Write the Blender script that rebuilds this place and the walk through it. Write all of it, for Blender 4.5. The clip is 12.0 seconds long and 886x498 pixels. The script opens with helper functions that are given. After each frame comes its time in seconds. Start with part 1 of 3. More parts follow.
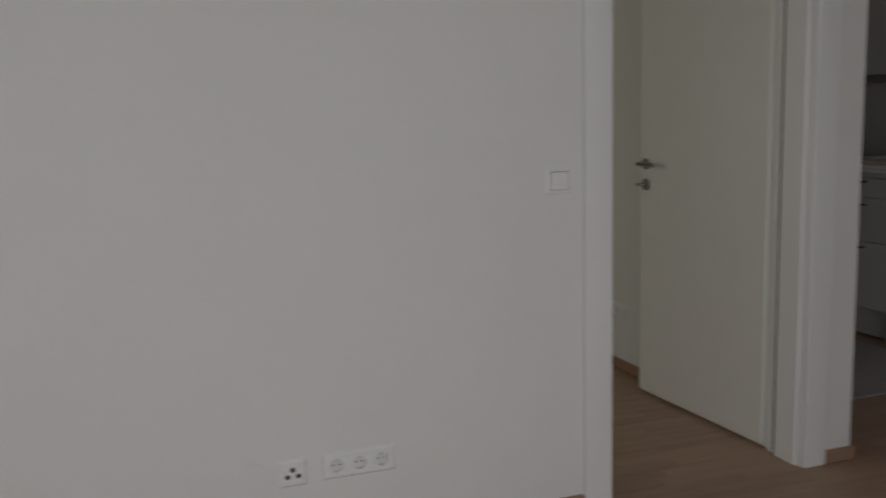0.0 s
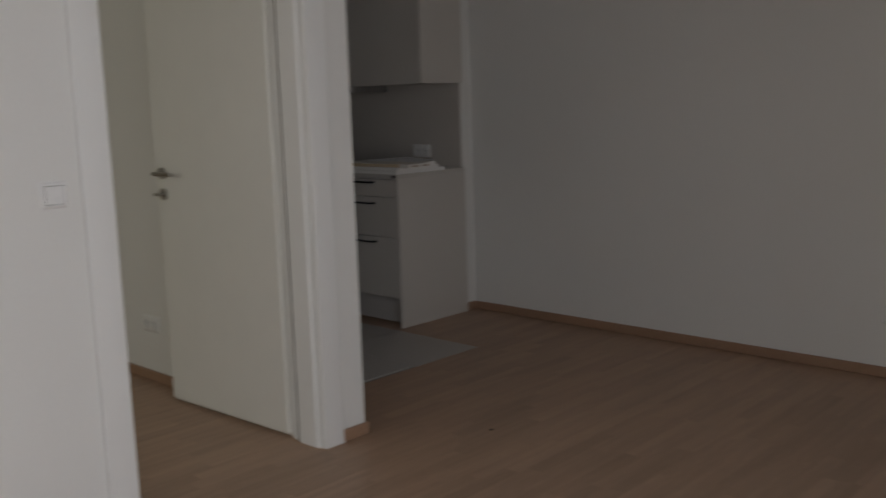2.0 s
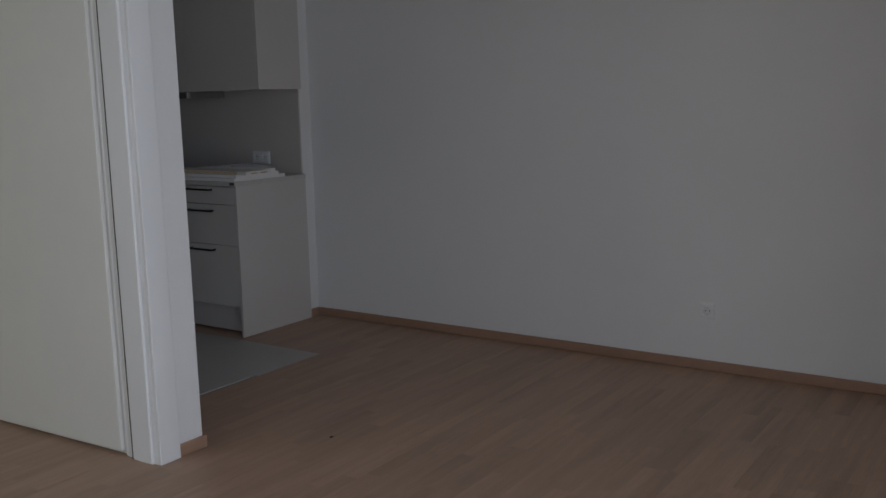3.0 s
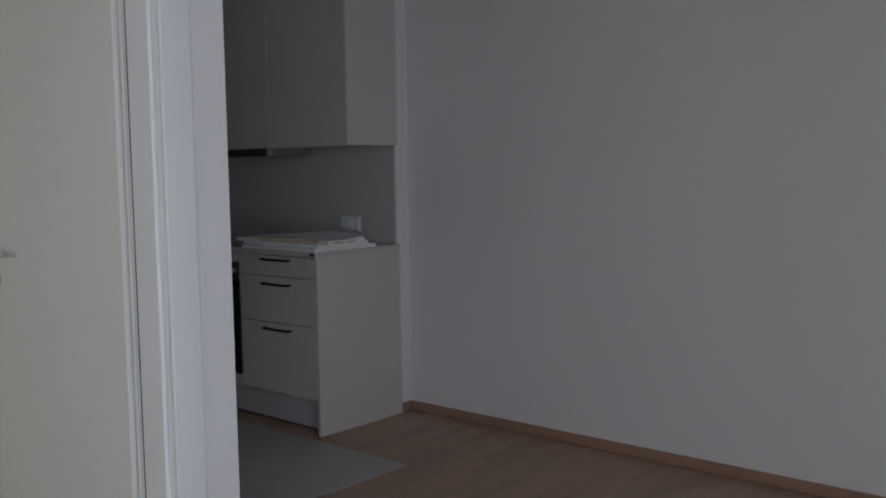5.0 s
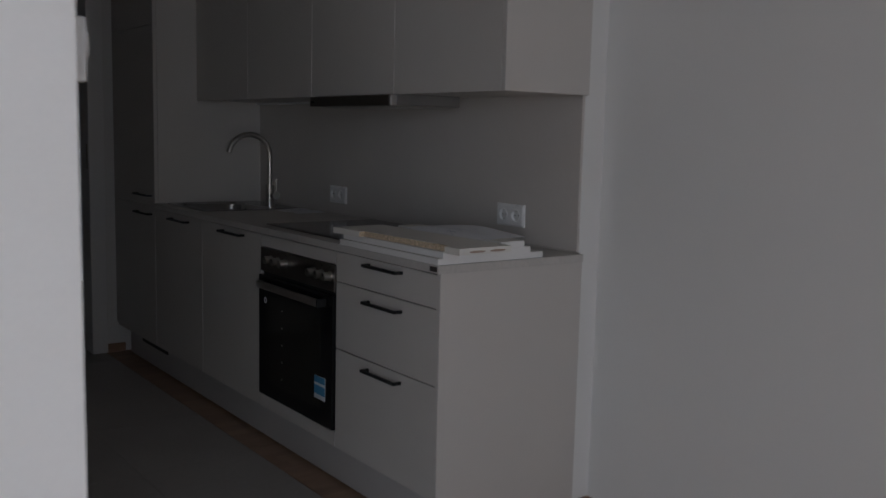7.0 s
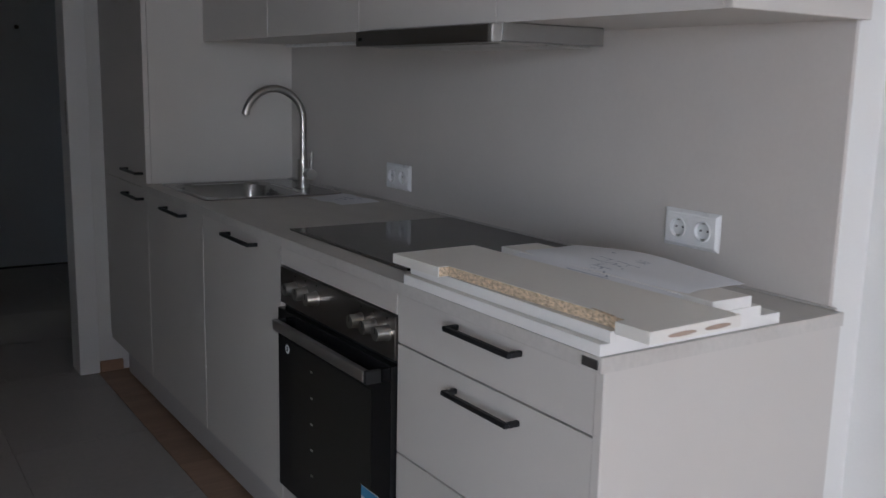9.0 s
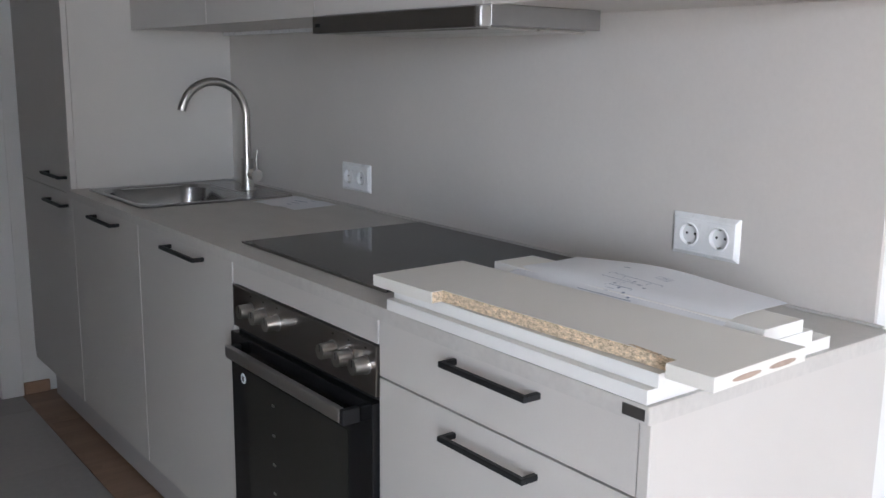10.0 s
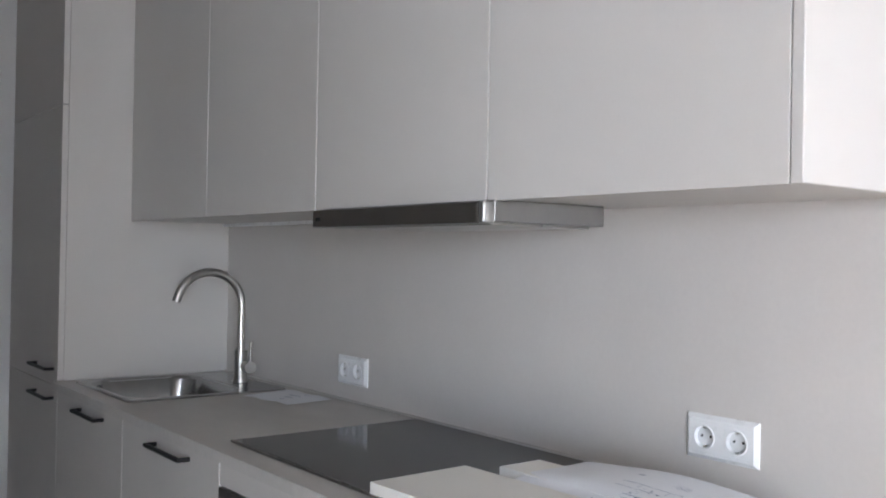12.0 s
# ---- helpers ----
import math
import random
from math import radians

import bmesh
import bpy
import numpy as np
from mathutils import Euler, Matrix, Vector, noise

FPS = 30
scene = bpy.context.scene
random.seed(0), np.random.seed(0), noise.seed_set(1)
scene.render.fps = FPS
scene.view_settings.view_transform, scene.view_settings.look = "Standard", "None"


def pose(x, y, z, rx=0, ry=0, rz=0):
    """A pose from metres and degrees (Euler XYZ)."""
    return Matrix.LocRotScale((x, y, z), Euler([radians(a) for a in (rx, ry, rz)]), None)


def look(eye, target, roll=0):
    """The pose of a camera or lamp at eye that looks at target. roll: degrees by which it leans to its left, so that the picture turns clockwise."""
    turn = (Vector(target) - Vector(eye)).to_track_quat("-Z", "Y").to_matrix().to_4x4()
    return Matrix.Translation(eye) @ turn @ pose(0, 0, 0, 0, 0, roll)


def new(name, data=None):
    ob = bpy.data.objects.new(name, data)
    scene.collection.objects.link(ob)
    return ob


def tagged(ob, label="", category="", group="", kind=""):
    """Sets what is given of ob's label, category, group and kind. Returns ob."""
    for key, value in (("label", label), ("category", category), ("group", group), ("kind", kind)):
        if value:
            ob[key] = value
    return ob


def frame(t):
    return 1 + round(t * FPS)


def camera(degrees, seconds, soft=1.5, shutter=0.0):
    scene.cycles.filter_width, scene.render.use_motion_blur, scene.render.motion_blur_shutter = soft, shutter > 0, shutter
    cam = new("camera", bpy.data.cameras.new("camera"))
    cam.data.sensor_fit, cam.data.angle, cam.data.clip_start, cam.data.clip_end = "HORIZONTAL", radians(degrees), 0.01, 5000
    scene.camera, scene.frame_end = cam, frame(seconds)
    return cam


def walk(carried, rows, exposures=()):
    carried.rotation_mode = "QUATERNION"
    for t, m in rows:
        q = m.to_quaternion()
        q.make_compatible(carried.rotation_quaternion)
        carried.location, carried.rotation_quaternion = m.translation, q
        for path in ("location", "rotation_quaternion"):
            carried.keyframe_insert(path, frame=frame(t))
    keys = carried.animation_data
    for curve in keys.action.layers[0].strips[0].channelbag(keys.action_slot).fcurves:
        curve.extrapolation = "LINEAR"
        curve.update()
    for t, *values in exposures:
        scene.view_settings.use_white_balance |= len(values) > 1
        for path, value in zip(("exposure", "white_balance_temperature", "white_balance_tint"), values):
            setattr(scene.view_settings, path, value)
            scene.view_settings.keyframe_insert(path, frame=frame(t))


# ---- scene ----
cam = camera(50.9, 12.0, 1.5, 0.5)
PATH = [
    (0, (-4.425, -3.785, 1.325), (-3.765, -1.921, 1.024), -1.5),
    (0.5, (-4.392, -3.824, 1.327), (-3.507, -2.057, 1.021), -1.7),
    (1, (-4.372, -3.863, 1.328), (-3.302, -2.201, 1.024), -1.8),
    (1.5, (-4.353, -3.898, 1.33), (-3.086, -2.381, 1.023), -1.8),
    (2, (-4.335, -3.94, 1.33), (-2.904, -2.579, 1.018), -1.8),
    (2.5, (-4.325, -4.0, 1.338), (-2.726, -2.843, 1.017), -1.4),
    (3, (-4.325, -4.014, 1.358), (-2.695, -2.899, 1.041), -1.4),
    (3.2, (-4.327, -3.997, 1.351), (-2.697, -2.881, 1.042), -1.1),
    (4.8, (-3.736, -3.535, 1.329), (-2.179, -2.301, 1.101), -1.0),
    (5, (-3.586, -3.454, 1.313), (-2.083, -2.146, 1.143), -0.9),
    (5.5, (-3.213, -3.165, 1.333), (-1.803, -1.764, 1.109), 0.3),
    (6, (-2.859, -2.874, 1.337), (-1.497, -1.43, 1.087), -0.2),
    (6.5, (-2.502, -2.582, 1.331), (-1.265, -1.03, 1.087), 1.0),
    (7, (-2.209, -2.229, 1.311), (-1.029, -0.633, 1.063), 1.4),
    (7.5, (-1.939, -1.876, 1.329), (-0.842, -0.225, 1.068), 0.5),
    (7.7, (-1.845, -1.744, 1.319), (-0.816, -0.052, 1.039), 1.3),
    (9.3, (-1.489, -0.903, 1.325), (-0.403, 0.732, 0.94), 1.5),
    (9.5, (-1.467, -0.837, 1.323), (-0.371, 0.787, 0.922), 1.6),
    (10, (-1.471, -0.745, 1.329), (-0.276, 0.813, 0.948), 0.7),
    (10.5, (-1.479, -0.717, 1.328), (-0.28, 0.839, 0.95), 1.0),
    (11, (-1.47, -0.703, 1.34), (-0.227, 0.854, 1.17), 1.0),
    (11.5, (-1.456, -0.691, 1.351), (-0.2, 0.863, 1.41), 0.6),
    (12, (-1.439, -0.681, 1.342), (-0.217, 0.903, 1.358), 1.0),
]
EXPOSURES = [(0.0, -2.3, 6550, 16), (0.5, -2.22, 6550, 16), (1.5, -2.0, 6700, 17), (2.5, -1.82, 6350, 17), (3.0, -1.66, 5850, 16), (3.2, -1.64, 5800, 16), (5.0, -1.48, 5800, 17), (5.5, -1.44, 5750, 17.5),
             (6.5, -1.4, 5800, 18), (7.0, -1.18, 6050, 18), (7.7, -0.78, 6050, 18), (9.3, 0.9, 5900, 17), (10.0, 1.5, 5900, 16), (10.5, 1.62, 5900, 16), (12.0, 1.75, 5900, 16)]
SKY_W, GROUND_W, BEDROOM_W = 37, 21, 28
walk(cam, [(t, look(eye, target, roll)) for t, eye, target, roll in PATH], EXPOSURES)

# ---- world and lights ----
world = bpy.data.worlds.new("sky")
scene.world = world
world.use_nodes = True
wn = world.node_tree.nodes
sky = wn.new("ShaderNodeTexSky")
sky.sky_type = "NISHITA"
sky.sun_disc = False
sky.sun_elevation, sky.sun_rotation = radians(38), radians(73)
world.node_tree.links.new(sky.outputs[0], wn["Background"].inputs[0])
wn["Background"].inputs[1].default_value = 0.12

sun = new("sun", bpy.data.lights.new("sun", "SUN"))
sun.data.energy, sun.data.angle, sun.data.color = 2.5, radians(0.5), (1.0, 0.95, 0.88)
sun.matrix_world = look((20, 6, 16.3), (0, 0, 0))


def window_light(name, place, aim, w, h, watts, color, spread=180):
    """Daylight in the opening of a window: from the sky downwards or from the ground upwards."""
    lamp = new(name, bpy.data.lights.new(name, "AREA"))
    lamp.data.shape, lamp.data.size, lamp.data.size_y = "RECTANGLE", w, h
    lamp.data.energy, lamp.data.color, lamp.data.spread = watts, color, radians(spread)
    lamp.matrix_world = look(place, (place[0] + aim[0], place[1] + aim[1], place[2] + aim[2]))
    return lamp


SKY_LIGHT, GROUND_LIGHT = (0.84, 0.94, 1.0), (0.96, 0.95, 0.84)
for wx in (-4.90, -3.40):
    window_light("sky_light_living", (wx, -4.90, 1.60), (0, 1, -0.5), 1.3, 1.25, SKY_W, SKY_LIGHT, 140)
    window_light("ground_light_living", (wx, -4.97, 0.58), (0, 1, 0.35), 1.3, 0.75, GROUND_W, GROUND_LIGHT, 160)
window_light("sky_light_bedroom", (-5.62, 0.9, 1.62), (1, -0.12, -0.6), 1.15, 0.75, BEDROOM_W, (0.93, 1.0, 0.86), 160)
window_light("ground_light_bedroom", (-5.64, 0.9, 1.02), (1, -0.12, 0.3), 1.15, 0.35, BEDROOM_W * 0.3, (1.0, 0.95, 0.66), 160)


# ---- materials ----
def material(name, color, rough=0.5, metal=0.0, vary=0.05, scale=3.0, fine=60.0, bump=0.02, stretch=(1, 1, 1), rand=0.0, spec=0.5, coat=0.0, rvar=0.05):
    """Paint, laminate, metal: colour with clouds and grain at two scales, and relief."""
    m = bpy.data.materials.new(name)
    m.use_nodes = True
    n, l = m.node_tree.nodes, m.node_tree.links
    b = n["Principled BSDF"]
    b.inputs["Metallic"].default_value = metal
    b.inputs["Specular IOR Level"].default_value = spec
    b.inputs["Coat Weight"].default_value = coat
    co, mp = n.new("ShaderNodeTexCoord"), n.new("ShaderNodeMapping")
    mp.inputs["Scale"].default_value = stretch
    if rand:
        # every piece takes its own stretch of the grain
        info, geo = n.new("ShaderNodeObjectInfo"), n.new("ShaderNodeNewGeometry")
        both, far, shift = n.new("ShaderNodeMath"), n.new("ShaderNodeMath"), n.new("ShaderNodeVectorMath")
        l.new(info.outputs["Random"], both.inputs[0]), l.new(geo.outputs["Random Per Island"], both.inputs[1])
        far.operation = "MULTIPLY"
        far.inputs[1].default_value = 53.0
        l.new(both.outputs[0], far.inputs[0])
        shift.operation = "ADD"
        l.new(co.outputs["Object"], shift.inputs[0]), l.new(far.outputs[0], shift.inputs[1])
        l.new(shift.outputs[0], mp.inputs["Vector"])
    else:
        l.new(co.outputs["Object"], mp.inputs["Vector"])
    big, small = n.new("ShaderNodeTexNoise"), n.new("ShaderNodeTexNoise")
    big.inputs["Scale"].default_value, small.inputs["Scale"].default_value = scale, fine
    big.inputs["Detail"].default_value, small.inputs["Detail"].default_value = 4, 5
    l.new(mp.outputs[0], big.inputs["Vector"]), l.new(mp.outputs[0], small.inputs["Vector"])
    add = n.new("ShaderNodeMath")
    add.operation = "ADD"
    l.new(big.outputs["Fac"], add.inputs[0]), l.new(small.outputs["Fac"], add.inputs[1])
    last = add.outputs[0]
    if rand:
        info, mul, plus = n.new("ShaderNodeObjectInfo"), n.new("ShaderNodeMath"), n.new("ShaderNodeMath")
        geo, both = n.new("ShaderNodeNewGeometry"), n.new("ShaderNodeMath")
        l.new(info.outputs["Random"], both.inputs[0]), l.new(geo.outputs["Random Per Island"], both.inputs[1])
        frac = n.new("ShaderNodeMath")
        frac.operation = "FRACT"
        l.new(both.outputs[0], frac.inputs[0])
        mul.operation = "MULTIPLY_ADD"
        mul.inputs[1].default_value, mul.inputs[2].default_value = rand, -rand / 2
        l.new(frac.outputs[0], mul.inputs[0])
        l.new(mul.outputs[0], plus.inputs[0]), l.new(last, plus.inputs[1])
        last = plus.outputs[0]
    ramp = n.new("ShaderNodeMapRange")
    ramp.inputs["From Min"].default_value, ramp.inputs["From Max"].default_value = 0.6, 1.4
    ramp.inputs["To Min"].default_value, ramp.inputs["To Max"].default_value = 1 - vary, 1 + vary
    l.new(last, ramp.inputs["Value"])
    mix = n.new("ShaderNodeMix")
    mix.data_type, mix.blend_type = "RGBA", "MULTIPLY"
    mix.inputs["Factor"].default_value = 1
    mix.inputs["A"].default_value = (*color, 1)
    l.new(ramp.outputs[0], mix.inputs["B"])
    l.new(mix.outputs["Result"], b.inputs["Base Color"])
    rr = n.new("ShaderNodeMapRange")
    rr.inputs["From Min"].default_value, rr.inputs["From Max"].default_value = 0.3, 0.7
    rr.inputs["To Min"].default_value, rr.inputs["To Max"].default_value = max(0, rough - rvar), min(1, rough + rvar)
    l.new(small.outputs["Fac"], rr.inputs["Value"])
    l.new(rr.outputs[0], b.inputs["Roughness"])
    bp = n.new("ShaderNodeBump")
    bp.inputs["Strength"].default_value, bp.inputs["Distance"].default_value = bump, 0.004
    l.new(small.outputs["Fac"], bp.inputs["Height"])
    l.new(bp.outputs[0], b.inputs["Normal"])
    return m


WALL = material("white_wall_paint", (0.80, 0.795, 0.78), 0.85, vary=0.02, scale=1.3, fine=160, bump=0.12)
CEIL = material("white_ceiling_paint", (0.82, 0.82, 0.81), 0.9, vary=0.02, bump=0.06)
FRAME = material("white_door_lacquer", (0.85, 0.85, 0.845), 0.38, vary=0.015, scale=2, fine=9, bump=0.0)
LEAF = material("cream_white_door_lacquer", (0.80, 0.79, 0.748), 0.38, vary=0.02, scale=1.5, fine=9, bump=0.0)
ENTRY = material("grey_entry_door_laminate", (0.50, 0.54, 0.58), 0.5, vary=0.03)
OAK = material("oak_parquet", (0.40, 0.262, 0.180), 0.44, vary=0.20, scale=3.2, fine=30, bump=0.04, stretch=(0.45, 7, 1), rand=0.34)
TRIM = material("oak_skirting", (0.36, 0.222, 0.148), 0.45, vary=0.12, scale=3, fine=40, bump=0.04, stretch=(1, 1, 6))
TILE = material("grey_stone_tile", (0.44, 0.418, 0.402), 0.45, vary=0.10, scale=2.5, fine=45, bump=0.04, rand=0.2)
GROUT = material("grey_grout", (0.30, 0.30, 0.285), 0.9, vary=0.1)
FRONT = material("warm_grey_cabinet_laminate", (0.602, 0.572, 0.540), 0.48, vary=0.02, scale=2, fine=220, bump=0.05)
CARCASS = material("white_carcass_board", (0.74, 0.73, 0.71), 0.5, vary=0.02)
SPLASH = material("greige_splashback_laminate", (0.603, 0.566, 0.534), 0.42, vary=0.03, scale=5, fine=120, bump=0.04)
WORKTOP = material("light_concrete_worktop", (0.56, 0.535, 0.505), 0.5, vary=0.10, scale=7, fine=90, bump=0.06, stretch=(1.6, 0.8, 1))
PLINTH = material("grey_plinth_laminate", (0.52, 0.50, 0.49), 0.45, vary=0.03)
BLACK = material("matt_black_metal", (0.012, 0.012, 0.013), 0.45, vary=0.1, spec=0.4)
# steel with the dark reflections of the room put into its colour
DARKREFLECT = material("dark_reflection_steel", (0.27, 0.25, 0.235), 0.30, 1.0, vary=0.05, scale=4, fine=70, bump=0.0, stretch=(8, 0.6, 14), rvar=0.015)
STEEL = material("brushed_stainless_steel", (0.56, 0.55, 0.54), 0.34, 1.0, vary=0.06, scale=4, fine=70, bump=0.0, stretch=(8, 0.6, 14), rvar=0.015)
SINKSTEEL = material("satin_sink_steel", (0.40, 0.40, 0.40), 0.24, 1.0, vary=0.03, scale=3, fine=5, bump=0.0, rvar=0.02)
CHROME = material("satin_nickel", (0.50, 0.485, 0.455), 0.30, 1.0, vary=0.03, fine=14, bump=0.0, rvar=0.015)
OVENGLASS = material("black_oven_glass", (0.010, 0.010, 0.011), 0.12, vary=0.05, bump=0.0, spec=0.3)
OVENPANE = material("dark_oven_window_glass", (0.026, 0.025, 0.022), 0.12, vary=0.1, bump=0.0, spec=0.3)
HOBGLASS = material("black_ceramic_glass", (0.012, 0.012, 0.013), 0.09, vary=0.05, bump=0.0, spec=0.32)
PLASTIC = material("white_socket_plastic", (0.84, 0.84, 0.84), 0.3, vary=0.01, bump=0.0)
DARK = material("dark_recess", (0.02, 0.02, 0.02), 0.7)
BOARD = material("white_melamine_board", (0.80, 0.775, 0.725), 0.42, vary=0.02, scale=6, fine=200, bump=0.03)
BOARDEDGE = material("white_edge_band", (0.84, 0.83, 0.81), 0.4, vary=0.02)
CHIP = material("raw_chipboard", (0.60, 0.475, 0.335), 0.9, vary=0.8, scale=190, fine=520, bump=0.06, stretch=(1, 0.5, 1))
PAPER = material("white_paper", (0.82, 0.83, 0.86), 0.8, vary=0.02, scale=12, fine=150, bump=0.04)
INK = material("blue_grey_ink", (0.27, 0.31, 0.40), 0.8)
PINKWOOD = material("milled_brown_wood", (0.38, 0.285, 0.225), 0.8, vary=0.2, scale=30)
PLATE = material("dark_name_plate", (0.05, 0.045, 0.042), 0.35)
BLUE = material("blue_sticker", (0.06, 0.28, 0.50), 0.4)
WHITESTICK = material("white_sticker", (0.8, 0.82, 0.83), 0.4)
GROUND = material("grass_and_gravel", (0.10, 0.13, 0.06), 0.9, vary=0.4, scale=0.8, fine=9)
GLASS = bpy.data.materials.new("window_glass")
GLASS.use_nodes = True
GLASS.node_tree.nodes["Principled BSDF"].inputs["Transmission Weight"].default_value = 1
GLASS.node_tree.nodes["Principled BSDF"].inputs["Roughness"].default_value = 0.0

# ---- building helpers ----
BASE = {}


def box(bm, x0, x1, y0, y1, z0, z1, bevel=0.0, seg=1):
    """Adds a box, with rounded edges where bevel is given."""
    m = Matrix.LocRotScale(((x0 + x1) / 2, (y0 + y1) / 2, (z0 + z1) / 2), None, (abs(x1 - x0), abs(y1 - y0), abs(z1 - z0)))
    r = bmesh.ops.create_cube(bm, size=1, matrix=m)
    if bevel:
        edges = list({e for v in r["verts"] for e in v.link_edges})
        bmesh.ops.bevel(bm, geom=edges, offset=bevel, segments=seg, affect="EDGES", profile=0.6)
    return bm


def cube(x0, x1, y0, y1, z0, z1, bevel=0.0, seg=1):
    return box(bmesh.new(), x0, x1, y0, y1, z0, z1, bevel, seg)


def rod(a, b, r, n=20, r2=None, bm=None):
    """A round bar from a to b."""
    bm = bm or bmesh.new()
    a, b = Vector(a), Vector(b)
    turn = (b - a).to_track_quat("Z", "Y").to_matrix().to_4x4()
    bmesh.ops.create_cone(bm, cap_ends=True, segments=n, radius1=r, radius2=r if r2 is None else r2, depth=(b - a).length, matrix=Matrix.Translation((a + b) / 2) @ turn)
    return bm


def tube(points, r, n=16):
    """A round pipe along points."""
    bm = bmesh.new()
    rings, pts = [], [Vector(p) for p in points]
    for i, p in enumerate(pts):
        d = (pts[min(i + 1, len(pts) - 1)] - pts[max(i - 1, 0)]).normalized()
        side = Vector((0, 1, 0))
        up = d.cross(side).normalized()
        rings.append([bm.verts.new(p + r * (math.cos(2 * math.pi * k / n) * side + math.sin(2 * math.pi * k / n) * up)) for k in range(n)])
    for a, b in zip(rings, rings[1:]):
        for k in range(n):
            bm.faces.new((a[k], a[(k + 1) % n], b[(k + 1) % n], b[k]))
    bm.faces.new(rings[0]), bm.faces.new(rings[-1])
    bmesh.ops.recalc_face_normals(bm, faces=bm.faces[:])
    return bm


def finish(name, bm, mat, at=(0, 0, 0), smooth=False):
    me = bpy.data.meshes.new(name)
    bmesh.ops.translate(bm, verts=bm.verts[:], vec=-Vector(at))
    bm.to_mesh(me)
    bm.free()
    if smooth:
        me.polygons.foreach_set("use_smooth", [True] * len(me.polygons))
        me.set_sharp_from_angle(angle=radians(35))
    me.materials.append(mat)
    return new(name, me)


def thing(name, at, label, category, group="", kind=""):
    """An Empty at the base of a thing that has parts."""
    ob = tagged(new(name), label, category, group, kind)
    ob.location = at
    ob.empty_display_size = 0.1
    BASE[ob.name] = Vector(at)
    return ob


def part(name, bm, mat, parent, label="", smooth=False):
    at = BASE[parent.name]
    ob = finish(name, bm, mat, at, smooth)
    ob.parent = parent
    BASE[ob.name] = at
    if label:
        ob["label"] = label
    return ob


def solid(name, bm, mat, label, category, kind="", group="", smooth=False, at=(0, 0, 0)):
    ob = finish(name, bm, mat, at, smooth)
    ob.location = at
    BASE[ob.name] = Vector(at)
    return tagged(ob, label, category, group, kind)


def wall(name, bm, label="smooth white painted plaster wall"):
    return solid(name, bm, WALL, label, "wall", "structure")


# ---- large structure ----
H = 2.55
WEST, SOUTH, EAST = -5.7, -4.75, 0.10
DY0, DY1 = -1.178, -1.00          # wall with the bedroom door
DL, DR, DH = -2.934, -2.147, 2.03  # bedroom door opening
WE0, WE1 = -2.073, -1.926          # wall between bedroom and kitchen
END = 3.165                       # far wall of the kitchen
HL, HR = -1.60, -0.708            # hall opening
HALL = 5.74

bm = cube(EAST, EAST + 0.2, SOUTH - 0.2, 0, 0, H)
wall("wall_east", bm)
bm = cube(0.006, EAST + 0.2, 0.0, END, 0, H, 0.004)
wall("wall_kitchen", bm, "white plastered installation wall behind the kitchen units")
bm = cube(WEST, DL - 0.02, DY0, DY1, 0, H)
box(bm, DR + 0.02, WE1, DY0, DY1, 0, H)
box(bm, DL - 0.02, DR + 0.02, DY0, DY1, DH + 0.02, H)
wall("wall_north", bm, "white painted wall with the bedroom doorway through it")
wall("wall_bedroom_kitchen", cube(WE0, WE1, DY1, END, 0, H))
bm = cube(WE0, HL - 0.018, END, END + 0.12, 0, H)
box(bm, HR + 0.018, EAST + 0.2, END, END + 0.12, 0, H)
box(bm, HL - 0.018, HR + 0.018, END, END + 0.12, DH + 0.018, H)
wall("wall_kitchen_end", bm, "white wall at the kitchen's end with the hall doorway")
bm = cube(WEST - 0.2, WEST, SOUTH - 0.2, 0.25, 0, H)
box(bm, WEST - 0.2, WEST, 1.55, 3.6, 0, H)
box(bm, WEST - 0.2, WEST, 0.25, 1.55, 0, 0.8)
box(bm, WEST - 0.2, WEST, 0.25, 1.55, 2.1, H)
wall("wall_west", bm, "white outer wall with the bedroom window opening")
WT = 0.36                         # thickness of the outer wall
WINS = ((-5.6, -4.2), (-4.1, -2.7))
bm = cube(WEST, -5.6, SOUTH - WT, SOUTH, 0, H)
box(bm, -4.2, -4.1, SOUTH - WT, SOUTH, 0, H)
box(bm, -2.7, EAST, SOUTH - WT, SOUTH, 0, H)
for a, b in WINS:
    box(bm, a, b, SOUTH - WT, SOUTH, 2.3, H)
    box(bm, a, b, SOUTH - WT, SOUTH, 0, 0.15)
wall("wall_south", bm, "white outer wall with two tall window openings")
wall("wall_bedroom_end", cube(WEST, WE0, 3.4, 3.6, 0, H))
bm = cube(-2.4, -2.2, END + 0.12, HALL, 0, H)
wall("wall_hall_west", bm)
wall("wall_hall_east", cube(0.35, 0.5, END + 0.12, HALL, 0, H))
bm = cube(-2.4, -0.99, HALL, HALL + 0.2, 0, H)
box(bm, -0.01, 0.5, HALL, HALL + 0.2, 0, H)
box(bm, -0.99, -0.01, HALL + 0.03, HALL + 0.2, 2.08, H)
wall("wall_hall_end", bm, "white hall wall round the entry door")
solid("ceiling", cube(WEST - 0.2, 0.5, SOUTH - 0.36, HALL + 0.2, H, H + 0.2), CEIL, "plain white painted ceiling", "ceiling", "structure")
solid("floor_base", cube(WEST - 0.2, 0.5, SOUTH - 0.36, HALL + 0.2, -0.2, -0.006), GROUT, "screed under parquet and tiles", "floor", "structure")
solid("ground", cube(-400, 400, -400, 400, -3.3, -3.2), GROUND, "green and grey ground outside the flat", "ground", "structure")


